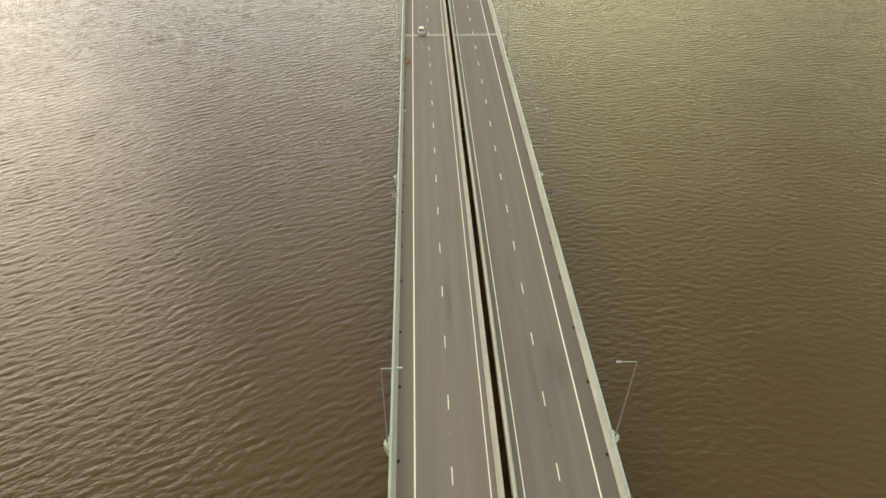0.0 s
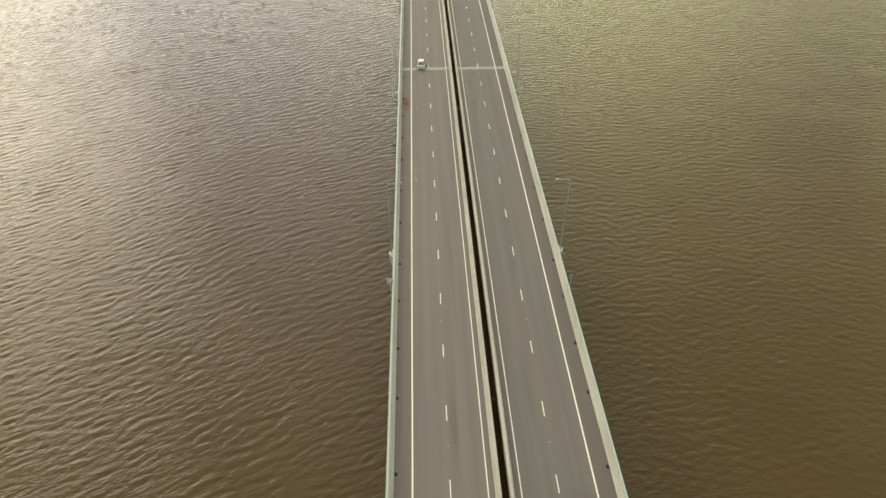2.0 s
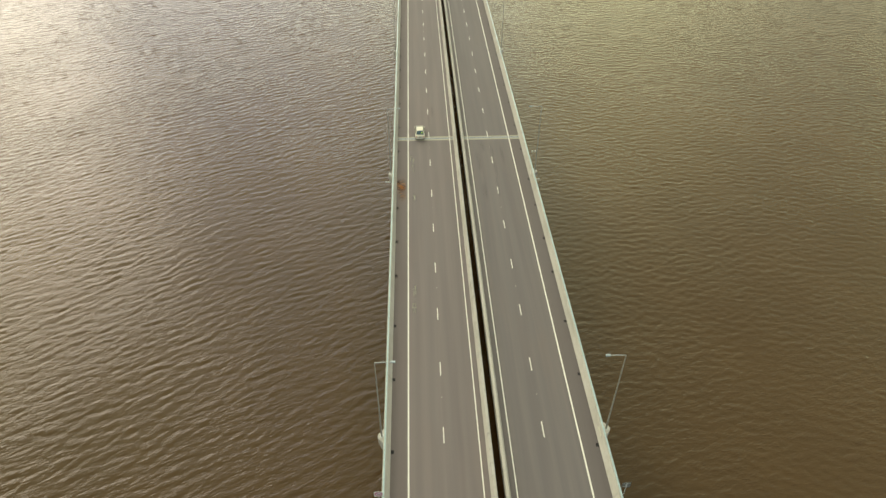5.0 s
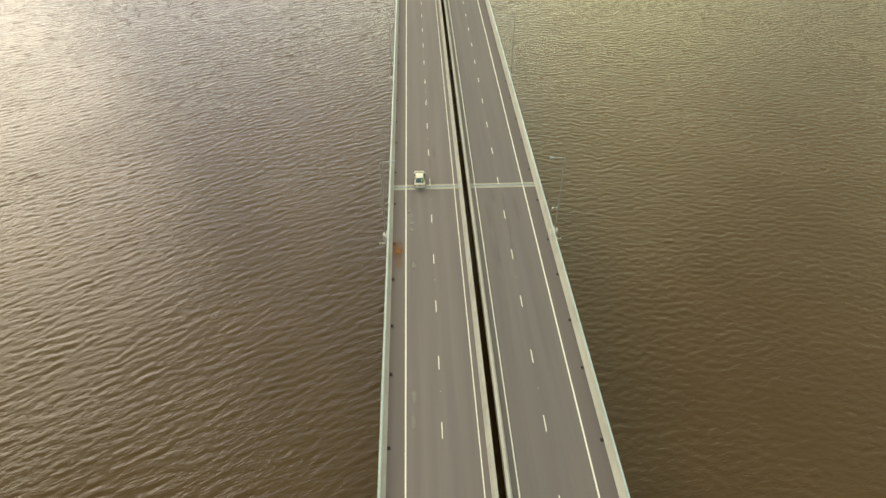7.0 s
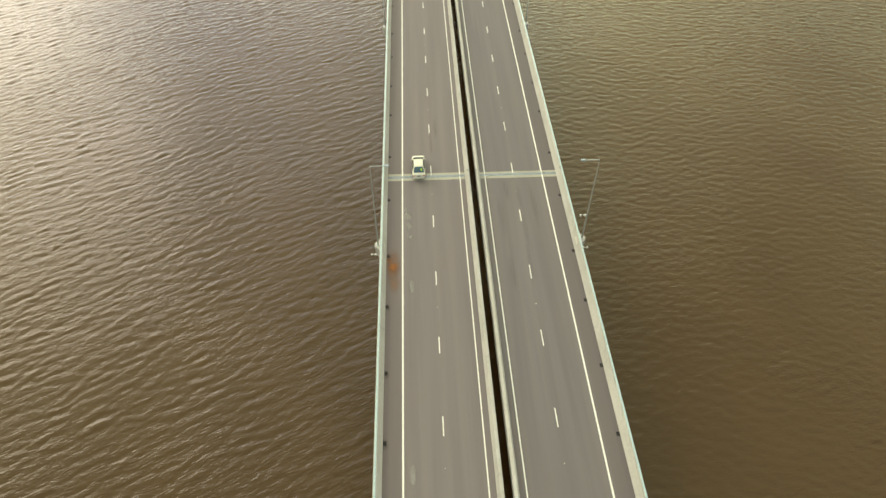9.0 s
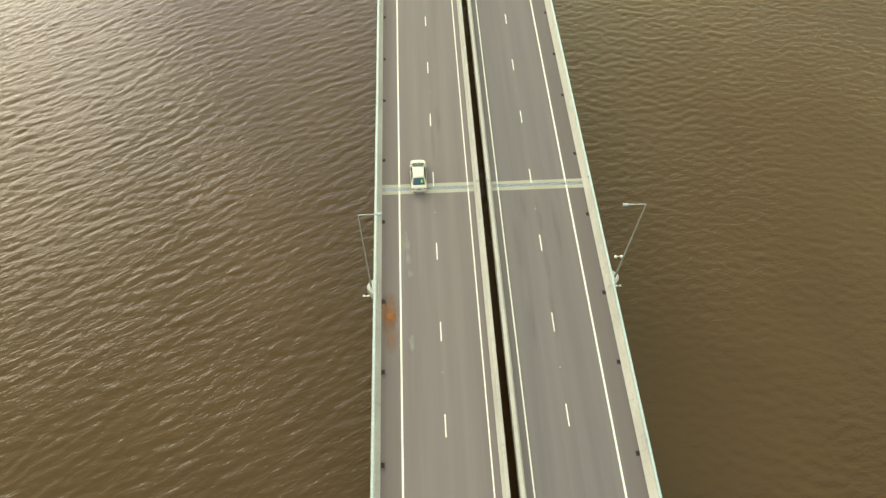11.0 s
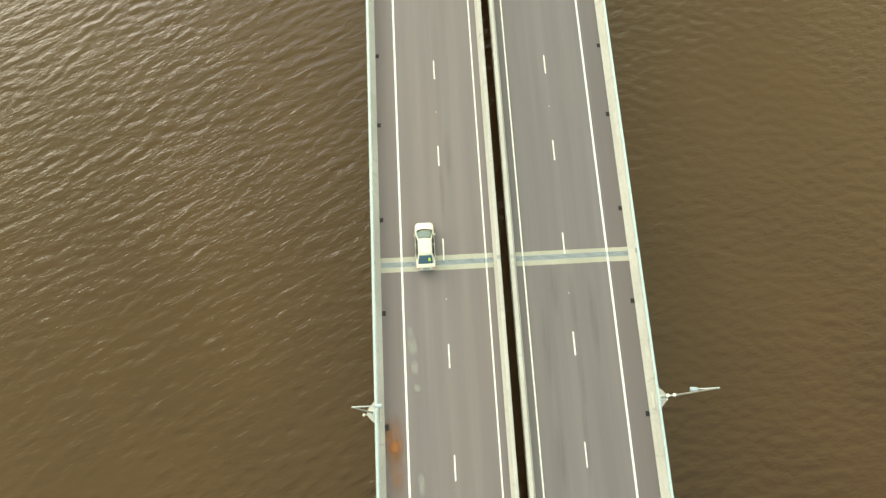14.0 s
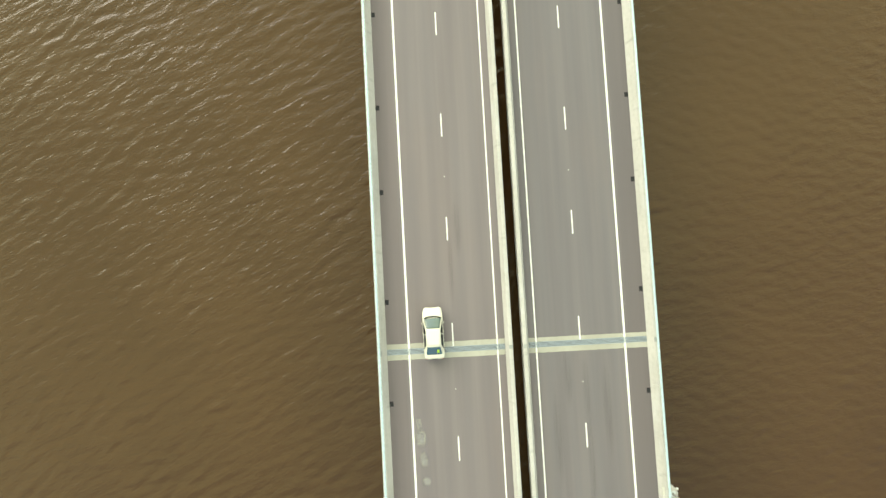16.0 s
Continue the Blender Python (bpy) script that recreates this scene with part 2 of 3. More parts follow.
def box(bm, x0, x1, y0, y1, z0, z1, bevel=0.0):
    r = bmesh.ops.create_cube(bm, size=1.0)
    for v in r["verts"]:
        v.co = Vector(((x0 + x1) / 2 + v.co.x * (x1 - x0), (y0 + y1) / 2 + v.co.y * (y1 - y0), (z0 + z1) / 2 + v.co.z * (z1 - z0)))
    if bevel:
        edges = list({e for v in r["verts"] for e in v.link_edges})
        bmesh.ops.bevel(bm, geom=edges, offset=bevel, segments=2, affect="EDGES", profile=0.5)
    return bm


def prism(bm, profile, y0, y1):
    """A profile in (x, z), drawn out along y."""
    ends = [[bm.verts.new((x, y, z)) for x, z in profile] for y in (y0, y1)]
    for i in range(len(profile)):
        j = (i + 1) % len(profile)
        bm.faces.new((ends[0][i], ends[0][j], ends[1][j], ends[1][i]))
    bm.faces.new(ends[0][::-1])
    bm.faces.new(ends[1])
    return bm


def tube(bm, path, radii, sides=12):
    """A round bar along a path of points, with a radius at each."""
    path = [Vector(p) for p in path]
    rings = []
    for i, p in enumerate(path):
        way = (path[min(i + 1, len(path) - 1)] - path[max(i - 1, 0)]).normalized()
        q = way.to_track_quat("Z", "Y")
        rings.append([bm.verts.new(p + q @ Vector((radii[i] * math.cos(a), radii[i] * math.sin(a), 0)))
                      for a in (2 * math.pi * k / sides for k in range(sides))])
    for a, b in zip(rings, rings[1:]):
        for k in range(sides):
            f = bm.faces.new((a[k], a[(k + 1) % sides], b[(k + 1) % sides], b[k]))
            f.smooth = True
    bm.faces.new(rings[0][::-1])
    bm.faces.new(rings[-1])
    return bm


def ball(bm, at, r, squash=1.0):
    made = bmesh.ops.create_uvsphere(bm, u_segments=14, v_segments=8, radius=r)
    for v in made["verts"]:
        v.co = Vector((v.co.x, v.co.y, v.co.z * squash)) + Vector(at)
        for f in v.link_faces:
            f.smooth = True
    return bm


def sheet(bm, x0, x1, y0, y1, z):
    bm.faces.new([bm.verts.new(p) for p in ((x0, y0, z), (x1, y0, z), (x1, y1, z), (x0, y1, z))])
    return bm


# ---- the setting ----
NEAR, FAR = -300.0, 500.0              # the stretch of bridge that is built
WATER_Z = -7.5


def wave_heights(n, step, seed, crest, length, spread, slope):
    """A random sea on an n x n grid: crests that run at an angle to x, the commonest wave length, the rms slope. Heights and sideways shifts."""
    rng = np.random.default_rng(seed)
    k1 = 2 * math.pi * np.fft.fftfreq(n, step)
    kx, ky = np.meshgrid(k1, k1)
    k = np.hypot(kx, ky)
    k[0, 0] = 1.0
    along = np.abs(-kx * math.sin(radians(crest)) + ky * math.cos(radians(crest))) / k
    peak = 2 * math.pi / length
    power = np.exp(-1.1 * (peak / k) ** 2) / k ** 3.2 * along ** spread * np.exp(-(k * step / 2.5) ** 4)
    power[0, 0] = 0.0
    amp = np.sqrt(power) * (rng.standard_normal((n, n)) + 1j * rng.standard_normal((n, n)))
    h = np.fft.ifft2(amp)
    gx, gy = np.fft.ifft2(1j * kx * amp).real, np.fft.ifft2(1j * ky * amp).real
    gain = slope / math.sqrt((gx ** 2 + gy ** 2).mean())
    shift = [np.fft.ifft2(-1j * q / k * amp).real * gain for q in (kx, ky)]
    return h.real * gain, shift[0], shift[1]


def sea():
    """One sheet to the horizon, with real waves where the bridge passes and flat water beyond."""
    n, step = 1024, 0.3
    x0, y0, rows = -153.6, -134.0, 850
    fine_x, fine_y = x0 + step * np.arange(n), y0 + step * np.arange(rows)
    out = np.array((25.0, 90.0, 300.0, 1000.0, 4300.0))
    xs = np.concatenate((x0 - out[::-1], fine_x, fine_x[-1] + out))
    ys = np.concatenate((y0 - out[::-1], fine_y, fine_y[-1] + out))
    px, py = np.meshgrid(xs, ys)
    pz = np.full_like(px, WATER_Z)
    wind, calm = wave_heights(n, step, 11, 27.0, 1.5, 9, 0.138), wave_heights(n, step, 12, -4.0, 1.3, 4, 0.14)
    gx, gy = np.meshgrid(fine_x, fine_y)
    lee = np.clip((gx + 10.0) / 22.0, 0, 1)
    lee = lee * lee * (3 - 2 * lee)
    edge = np.minimum(np.minimum(gx - x0, fine_x[-1] - gx), np.minimum(gy - y0, fine_y[-1] - gy))
    edge = np.clip(edge / 12.0, 0, 1)
    a, b = (1 - lee) * edge, lee * edge
    m = len(out)
    inner = (slice(m, m + rows), slice(m, m + n))
    pz[inner] += wind[0][:rows] * a + calm[0][:rows] * b
    px[inner] += 0.8 * (wind[1][:rows] * a + calm[1][:rows] * b)
    py[inner] += 0.8 * (wind[2][:rows] * a + calm[2][:rows] * b)
    w, h = len(xs), len(ys)
    me = bpy.data.meshes.new("water")
    me.vertices.add(w * h)
    me.vertices.foreach_set("co", np.stack((px, py, pz), -1).astype(np.float32).ravel())
    corner = (np.arange(h - 1)[:, None] * w + np.arange(w - 1)[None, :]).ravel()
    faces = np.stack((corner, corner + 1, corner + w + 1, corner + w), -1).astype(np.int32)
    me.loops.add(faces.size)
    me.loops.foreach_set("vertex_index", faces.ravel())
    me.polygons.add(len(faces))
    me.polygons.foreach_set("loop_start", np.arange(0, faces.size, 4, dtype=np.int32))
    me.polygons.foreach_set("use_smooth", np.ones(len(faces), dtype=bool))
    me.update(calc_edges=True)
    me.materials.append(WATER)
    return new("water", me)


water = sea()
tagged(water, "brown muddy sea water with low wind ripples", "water", "", "structure")

JOINT = -1.2                           # the expansion joint
MODULE, DASH = 9.0, 2.0                # lane dashes: one every 9 m, 2 m long
SPAN = 50.1                            # the lamps and gullies repeat with the spans
GULLIES = (-14.9, -22.15, -30.4, -37.75, -47.1, -55.55)
DETAIL = (-155.0, 145.0)               # where small pieces are single objects


def carriageway(side, name, label):
    """A deck on one side of the gap, with its markings and gullies."""
    s = side
    bm = bmesh.new()
    prism(bm, [(s * x, z) for x, z in ((0.44, 0.0), (11.63, 0.0), (11.63, -0.28), (9.4, -0.45), (8.6, -2.9), (3.0, -2.9), (2.0, -0.5), (0.44, -0.28))], NEAR, FAR)
    for f in bm.faces:
        f.material_index = 0 if f.calc_center_median().z > -0.05 else 1
    road = part(name, bm, (GREY_ASPHALT if side > 0 else ASPHALT))
    road.data.materials.append(GIRDER)
    tagged(road, label, "road", "", "structure")
    for x, w, kind in ((1.63, 0.12, "inner"), (9.08, 0.17, "outer")):
        part("edge_line", sheet(bmesh.new(), s * x - w / 2, s * x + w / 2, NEAR, FAR, 0.004), PAINT, road)
    first = None
    for k in range(int(NEAR / MODULE) + 1, int(FAR / MODULE)):
        y = MODULE * k + ((-0.41 if s < 0 else 0.16 + 0.04 * k) if k < 0 else 0.0)
        if first is None:
            first = part("lane_dash", sheet(bmesh.new(), -0.055, 0.055, -DASH / 2, DASH / 2, 0.004), PAINT, road)
            first.location = (s * 5.34, y, 0)
        else:
            piece("lane_dash", first, road, (s * 5.34, y, 0))
    # pale reflecting studs, one every second dash
    stud = None
    for x, phase in ((5.34, -4.5), (1.63, -6.4 if s < 0 else 4.0), (9.14, 7.2 if s < 0 else 3.2)):
        for k in range(-9, 9):
            y = phase + 18.0 * k
            if stud is None:
                bm = box(bmesh.new(), -0.045, 0.045, -0.045, 0.045, 0.004, 0.02)
                for v in bm.verts:
                    if v.co.z > 0.01:
                        v.co.x, v.co.y = v.co.x * 0.7, v.co.y * 0.7
                stud = part("road_stud", bm, STUD, road)
                stud.location = (s * x, y, 0)
            else:
                piece("road_stud", stud, road, (s * x, y, 0))
    bm = bmesh.new()
    # flat plate under the bars, coloured near-black for the shaded hollow of the gully
    box(bm, -0.17, 0.17, -0.21, 0.21, 0.002, 0.006)
    for i in range(5):
        box(bm, -0.15, 0.15, -0.17 + 0.08 * i, -0.14 + 0.08 * i, 0.006, 0.014)
    grate = None
    for n in range(-6, 11):
        for g in GULLIES:
            y = (g + SPAN * n) * 1.0042
            if grate is None:
                grate = part("gully_grate", bm, IRON_AND_HOLLOW, road)
                grate.location = (s * 10.77, y, 0)
            else:
                piece("gully_grate", grate, road, (s * 10.77, y, 0))
    return road


def run_of_wall(name, profile, label, s, length=10.0):
    """A concrete wall cast in lengths with narrow joints."""
    top = empty(name, (0, 0, 0), label, "barrier", "", "structure")
    shape = [(s * x, z) for x, z in profile]
    first, y = None, DETAIL[0]
    while y < DETAIL[1]:
        if first is None:
            first = part("wall_length", prism(bmesh.new(), shape, 0.006, length - 0.006), PARAPET, top)
            first.location = (0, y, 0)
        else:
            piece("wall_length", first, top, (0, y, 0))
        y += length
    part("wall_beyond", prism(bmesh.new(), shape, NEAR, DETAIL[0]), PARAPET, top)
    part("wall_beyond", prism(bmesh.new(), shape, y, FAR), PARAPET, top)
    return top


EDGE_WALL = ((10.94, 0.0), (10.97, 0.09), (11.15, 0.38), (11.32, 0.86), (11.36, 0.90), (11.63, 0.90), (11.67, 0.86), (11.67, -0.40), (11.63, -0.40), (11.63, 0.0))
MEDIAN_WALL = ((0.98, 0.0), (0.95, 0.09), (0.84, 0.38), (0.76, 0.86), (0.73, 0.90), (0.45, 0.90), (0.42, 0.87), (0.42, -0.40), (0.44, -0.40), (0.44, 0.0))


def railing(name, s):
    """A steel tube on posts along the top of an edge wall."""
    top = empty(name, (s * 11.48, 0, 0.9), "galvanised steel tube railing on a concrete parapet", "railing", "railings", "structure")
    bm = tube(bmesh.new(), [(0, NEAR, 0.34), (0, FAR, 0.34)], (0.05, 0.05), 12)
    for v in bm.verts:
        v.co.x *= 1.9
    part("rail", bm, RAIL_STEEL, top, "oval pale blue-grey steel rail")
    bm = bmesh.new()
    box(bm, *sorted((s * -0.05, s * 0.17)), -0.10, 0.10, 0.0, 0.03)
    box(bm, -0.012, 0.012, -0.045, 0.045, 0.015, 0.30)
    box(bm, 0.012 * s, 0.07 * s, -0.03, 0.03, 0.27, 0.31)
    first = None
    for k in range(100):
        y = DETAIL[0] + 2.2 + 3.0 * k
        if first is None:
            first = part("rail_post", bm, POST_STEEL, top)
            first.location = (0, y, 0)
        else:
            piece("rail_post", first, top, (0, y, 0))
    bm = bmesh.new()
    for k in list(range(-48, 0)) + list(range(100, 218)):
        y = DETAIL[0] + 2.2 + 3.0 * k
        box(bm, -0.012, 0.012, y - 0.045, y + 0.045, 0.0, 0.30)
    tagged(part("rail_posts_beyond", bm, GALVANISED, top), kind="stuff")


def expansion_joint(s, front):
    """Pale concrete strips with steel bars between them, across one deck."""
    x0, x1 = sorted((s * 0.99, s * 10.95))
    top = empty("expansion_joint", (0, JOINT, 0), "steel expansion joint between pale concrete strips", "expansion joint", "expansion joints", "structure")
    for a, b in ((0.24, front), (-0.68, -0.24)):
        bm = bmesh.new()
        n = 40
        for e in range(n):          # ragged outer edges, as hand-cast
            xa, xb = x0 + (x1 - x0) * e / n, x0 + (x1 - x0) * (e + 1) / n
            j = random.uniform(-0.014, 0.014)
            box(bm, xa, xb, a + (j if a < -0.3 else 0), b + (j if b > 0.3 else 0), -0.05, 0.007)
        part("concrete_strip", bm, NOSING, top)
    for x, w in ((1.63, 0.12), (9.08, 0.17), (5.34, 0.11)):      # the painted lines run on over the strips
        for a, b in ((0.25, front - 0.03), (-0.65, -0.25))[:1 if x == 5.34 else 2]:
            part("line_patch", sheet(bmesh.new(), s * x - w / 2, s * x + w / 2, a, b, 0.011), PAINT, top)
    part("seal", box(bmesh.new(), x0, x1, -0.24, 0.24, -0.05, 0.003), RUBBER, top, "black rubber seal")
    for i in range(5):
        y = -0.2 + 0.1 * i
        part("steel_bar", box(bmesh.new(), x0, x1, y - 0.034, y + 0.034, -0.04, 0.012, 0.004), JOINT_STEEL, top)
    for x in (0.68, 11.18):        # cover plates over the joint in the walls
        bm = bmesh.new()
        if x < 5:
            box(bm, *sorted((s * 0.43, s * 0.75)), -0.16, 0.16, 0.90, 0.912, 0.003)
        else:
            box(bm, *sorted((s * 11.28, s * 11.66)), -0.2, 0.2, 0.90, 0.912, 0.003)
        part("cover_plate", bm, PLATE_STEEL, top)


def pier(y, s):
    top = empty("bridge_pier", (s * 5.95, y, WATER_Z), "grey concrete bridge pier standing in brown water", "pier", "bridge piers", "structure")
    part("column", box(bmesh.new(), -1.3, 1.3, -0.8, 0.8, -4.0, 3.6, 0.15), GIRDER, top)
    part("crosshead", box(bmesh.new(), -1.7, 1.7, -1.0, 1.0, 3.6, 4.6, 0.1), GIRDER, top)
    return top


road_1 = carriageway(-1, "road_1", "grey worn asphalt carriageway with two lanes")
road_2 = carriageway(1, "road_2", "grey asphalt carriageway with two lanes and dark tyre marks")
run_of_wall("wall_edge_1", EDGE_WALL, "pale concrete parapet wall along the bridge edge", -1)
run_of_wall("wall_edge_2", EDGE_WALL, "pale concrete parapet wall along the bridge edge", 1)
run_of_wall("wall_median_1", MEDIAN_WALL, "pale concrete safety wall beside the gap", -1)
run_of_wall("wall_median_2", MEDIAN_WALL, "pale concrete safety wall beside the gap", 1)
railing("railing_1", -1)
railing("railing_2", 1)
expansion_joint(-1, 0.66)
expansion_joint(1, 0.58)
first_pier = pier(-288.8, -1)
for k in range(16):
    for s in (-1, 1):
        if k or s > 0:
            copy_thing(first_pier, pose(s * 5.95, -288.8 + SPAN * k, WATER_Z))

# ---- street lamps ----
LAMP_Y = -13.75


def corbel():
    """The concrete bracket that carries a lamp outside the parapet."""
    bm = bmesh.new()
    rings = []
    for out, half, tip, z in ((0.62, 0.88, 0.27, 0.84), (0.62, 0.88, 0.27, 0.30), (0.48, 0.75, 0.25, -0.6), (0.06, 0.42, 0.12, -1.85)):
        pts = [(0.0, -half), (out * 0.35, -half * 0.74), (out * 0.9, -tip), (out, 0.0), (out * 0.9, tip), (out * 0.35, half * 0.74), (0.0, half)]
        rings.append([bm.verts.new((x, y, z)) for x, y in pts])
    for a, b in zip(rings, rings[1:]):
        for i in range(6):
            bm.faces.new((a[i], a[i + 1], b[i + 1], b[i]))
        bm.faces.new((a[6], a[0], b[0], b[6]))
    bm.faces.new(rings[0])
    bm.faces.new(rings[-1][::-1])
    ob = part("lamp_bracket", bm, PARAPET)
    return tagged(ob, "pale concrete bracket on the outside of the parapet", "bracket", "lamp brackets", "structure")


def street_lamp():
    """Built with the arm towards -x."""
    top = empty("street_lamp", (11.86, LAMP_Y, 0.84), "tall grey steel street lamp on a parapet bracket", "street lamp", "street lamps")
    part("base_plate", box(bmesh.new(), -0.2, 0.2, -0.2, 0.2, 0, 0.03, 0.005), GALVANISED, top)
    bm = bmesh.new()
    tube(bm, [(0, 0, 0.03), (0, 0, 1.3), (0, 0, 1.32), (0, 0, 11.7)], (0.095, 0.095, 0.075, 0.04))
    part("pole", bm, LAMP_STEEL, top)
    part("arm", tube(bmesh.new(), [(0, 0, 11.55), (-0.02, 0, 11.66), (-0.12, 0, 11.7), (-1.5, 0, 11.74)], (0.042, 0.042, 0.04, 0.032)), GALVANISED, top)
    bm = bmesh.new()
    prism(bm, [(-0.14, -0.02), (-0.10, -0.07), (0.10, -0.07), (0.14, -0.02), (0.12, 0.05), (0.06, 0.08), (-0.06, 0.08), (-0.12, 0.05)], 0, 0.47)
    for v in bm.verts:
        if v.co.y < 0.1:
            v.co.x, v.co.z = v.co.x * 0.85, v.co.z * 0.8
    bmesh.ops.rotate(bm, verts=bm.verts, matrix=Matrix.Rotation(radians(90), 3, "Z"))
    bmesh.ops.translate(bm, verts=bm.verts, vec=(-1.46, 0, 11.74))
    head = part("lamp_head", bm, HEAD_STEEL, top, "pale grey flat lamp head")
    part("lens", box(bmesh.new(), -1.90, -1.56, -0.085, 0.085, 11.655, 11.672), LENS, head)
    return top


def hatch(s, y):
    """A pale steel door in the sloping face of the parapet beside each lamp."""
    bm = box(bmesh.new(), -0.012, 0.012, -0.62, 0.62, -0.17, 0.17, 0.004)
    ob = part("access_hatch", bm, PALE_STEEL)
    lean = math.degrees(math.atan2(0.12, 0.48))
    ob.matrix_world = pose(s * 11.195, y - 0.15, 0.62, 0, s * lean, 0)
    return tagged(ob, "pale steel access hatch in the parapet face", "hatch", "access hatches")


first_corbel = corbel()
first_corbel.matrix_basis = pose(11.66, LAMP_Y, 0)
first_lamp = street_lamp()
for k in range(-2, 5):
    for s in (1, -1):
        y = LAMP_Y + SPAN * k
        turn = 0 if s > 0 else 180
        if k or s < 0:
            copy_thing(first_lamp, pose(s * 11.86, y, 0.84, 0, 0, turn))
            copy_thing(first_corbel, pose(s * 11.66, y, 0, 0, 0, turn))
        hatch(s, y)


def marker_light(s):
    """A white globe on a stub that stands out from the lamp bracket over the water."""
    top = empty("marker_light", (s * 12.3, LAMP_Y - 0.1, -0.75), "white globe light on a stub arm over the water", "marker light", "marker lights")
    part("stub", tube(bmesh.new(), [(-s * 0.3, 0, 0), (s * 0.34, 0, 0)], (0.04, 0.035)), WHITE_PLASTIC, top)
    bm = ball(bmesh.new(), (s * 0.42, 0, 0.02), 0.13, 0.85)
    part("globe", bm, WHITE_PLASTIC, top)
    part("back_box", box(bmesh.new(), -0.09, 0.09, -0.09, 0.09, -0.08, 0.10, 0.02), WHITE_PLASTIC, top)


def pole_cameras():
    """Two white domes on a short crossbar, on the pole."""
    top = empty("surveillance_camera", (11.84, LAMP_Y, 4.6), "white twin dome camera on a short bar", "camera", "cameras")
    part("crossbar", tube(bmesh.new(), [(0.1, 0, 0), (-0.75, 0, 0.0)], (0.03, 0.03)), WHITE_PLASTIC, top)
    for x in (-0.72, -0.2):
        d = part("dome", ball(bmesh.new(), (x, 0, -0.09), 0.13, 0.9), WHITE_PLASTIC, top)
        part("hood", tube(bmesh.new(), [(x, 0, -0.04), (x, 0, 0.06)], (0.14, 0.09)), WHITE_PLASTIC, d)


marker_light(1)
marker_light(-1)
pole_cameras()

# ---- signs ----


def round_disc(bm, r0, r1, y, n=28):
    rings = [[bm.verts.new((r * math.cos(2 * math.pi * k / n), y, r * math.sin(2 * math.pi * k / n))) for k in range(n)] for r in (r0, r1)]
    for k in range(n):
        bm.faces.new((rings[0][k], rings[0][(k + 1) % n], rings[1][(k + 1) % n], rings[1][k]))
    return bm


def road_sign(s):
    """A square plate whose face looks to -y, on a bent pole outside the parapet."""
    at = pose(s * 11.86, -71.2, 2.25, 0, 0, 0 if s < 0 else 180)
    top = empty("road_sign", (0, 0, 0), "square white road sign with a red ring" if s < 0 else "square road sign seen from its bare metal back", "road sign", "road signs")
    part("plate", box(bmesh.new(), -0.42, 0.42, -0.008, 0.008, -0.42, 0.42, 0.003), SIGN_WHITE if s < 0 else SIGN_BACK, top)
    if s < 0:
        part("ring", round_disc(bmesh.new(), 0.27, 0.36, -0.013), SIGN_RED, top, "red ring")
        bm = box(bmesh.new(), -0.16, 0.16, -0.014, -0.010, -0.05, 0.06)
        part("symbol", bm, SIGN_BLACK, top, "dark bar symbol")
        bm = box(bmesh.new(), -0.27, 0.27, -0.018, -0.015, -0.035, 0.035)
        bmesh.ops.rotate(bm, verts=bm.verts, matrix=Matrix.Rotation(radians(45), 3, "Y"))
        part("slash", bm, SIGN_RED, top, "red slash")
    for z in (-0.2, 0.2):
        part("channel", box(bmesh.new(), -0.36, 0.36, 0.008, 0.035, z - 0.02, z + 0.02), GALVANISED, top)
    bm = tube(bmesh.new(), [(0, 0.07, 0.40), (0, 0.07, -1.1), (0.0, 0.07, -1.5), (0.12, 0.07, -1.75), (0.30, 0.07, -1.85)], (0.035,) * 5)
    part("bent_pole", bm, GALVANISED, top)
    part("mount", box(bmesh.new(), 0.1, 0.32, -0.03, 0.17, -1.95, -1.75, 0.01), GALVANISED, top)
    top.matrix_world = at
    return top


road_sign(-1)
road_sign(1)

# ---- dust and stains on the road ----


def film(name, at, size, material, label):
    ob = part(name, sheet(bmesh.new(), -1, 1, -1, 1, 0), material)
    ob.matrix_world = Matrix.LocRotScale(at, None, size)
    return tagged(ob, label, "stain", "", "structure")


film("rust_stain", (-10.2, -16.0, 0.0055), (1.15, 2.4, 1), RUST, "orange rust dust on the shoulder")
film("rust_stain", (-10.05, -18.6, 0.006), (0.95, 2.3, 1), FAINT_RUST, "orange rust dust on the shoulder")
for x, y, a, b in ((-8.6, -7.3, 0.40, 0.8), (-8.45, -8.4, 0.7, 1.1), (-8.3, -10.2, 0.5, 0.9), (-8.15, -11.95, 0.5, 0.55), (-8.1, -19.5, 0.4, 1.3),
                   (-8.2, -41.0, 0.4, 1.6), (-8.3, -44.2, 0.4, 1.5)):
    film("pale_stain", (x, y, 0.0055), (a, b, 1), CHALK, "pale dust spilled beside the edge line")
for y in GULLIES[:4]:
    film("gully_dirt", (-10.72, y * 1.0042 - 0.12, 0.0015), (0.40, 0.70, 1), SILT, "brown dirt washed up round the gully")
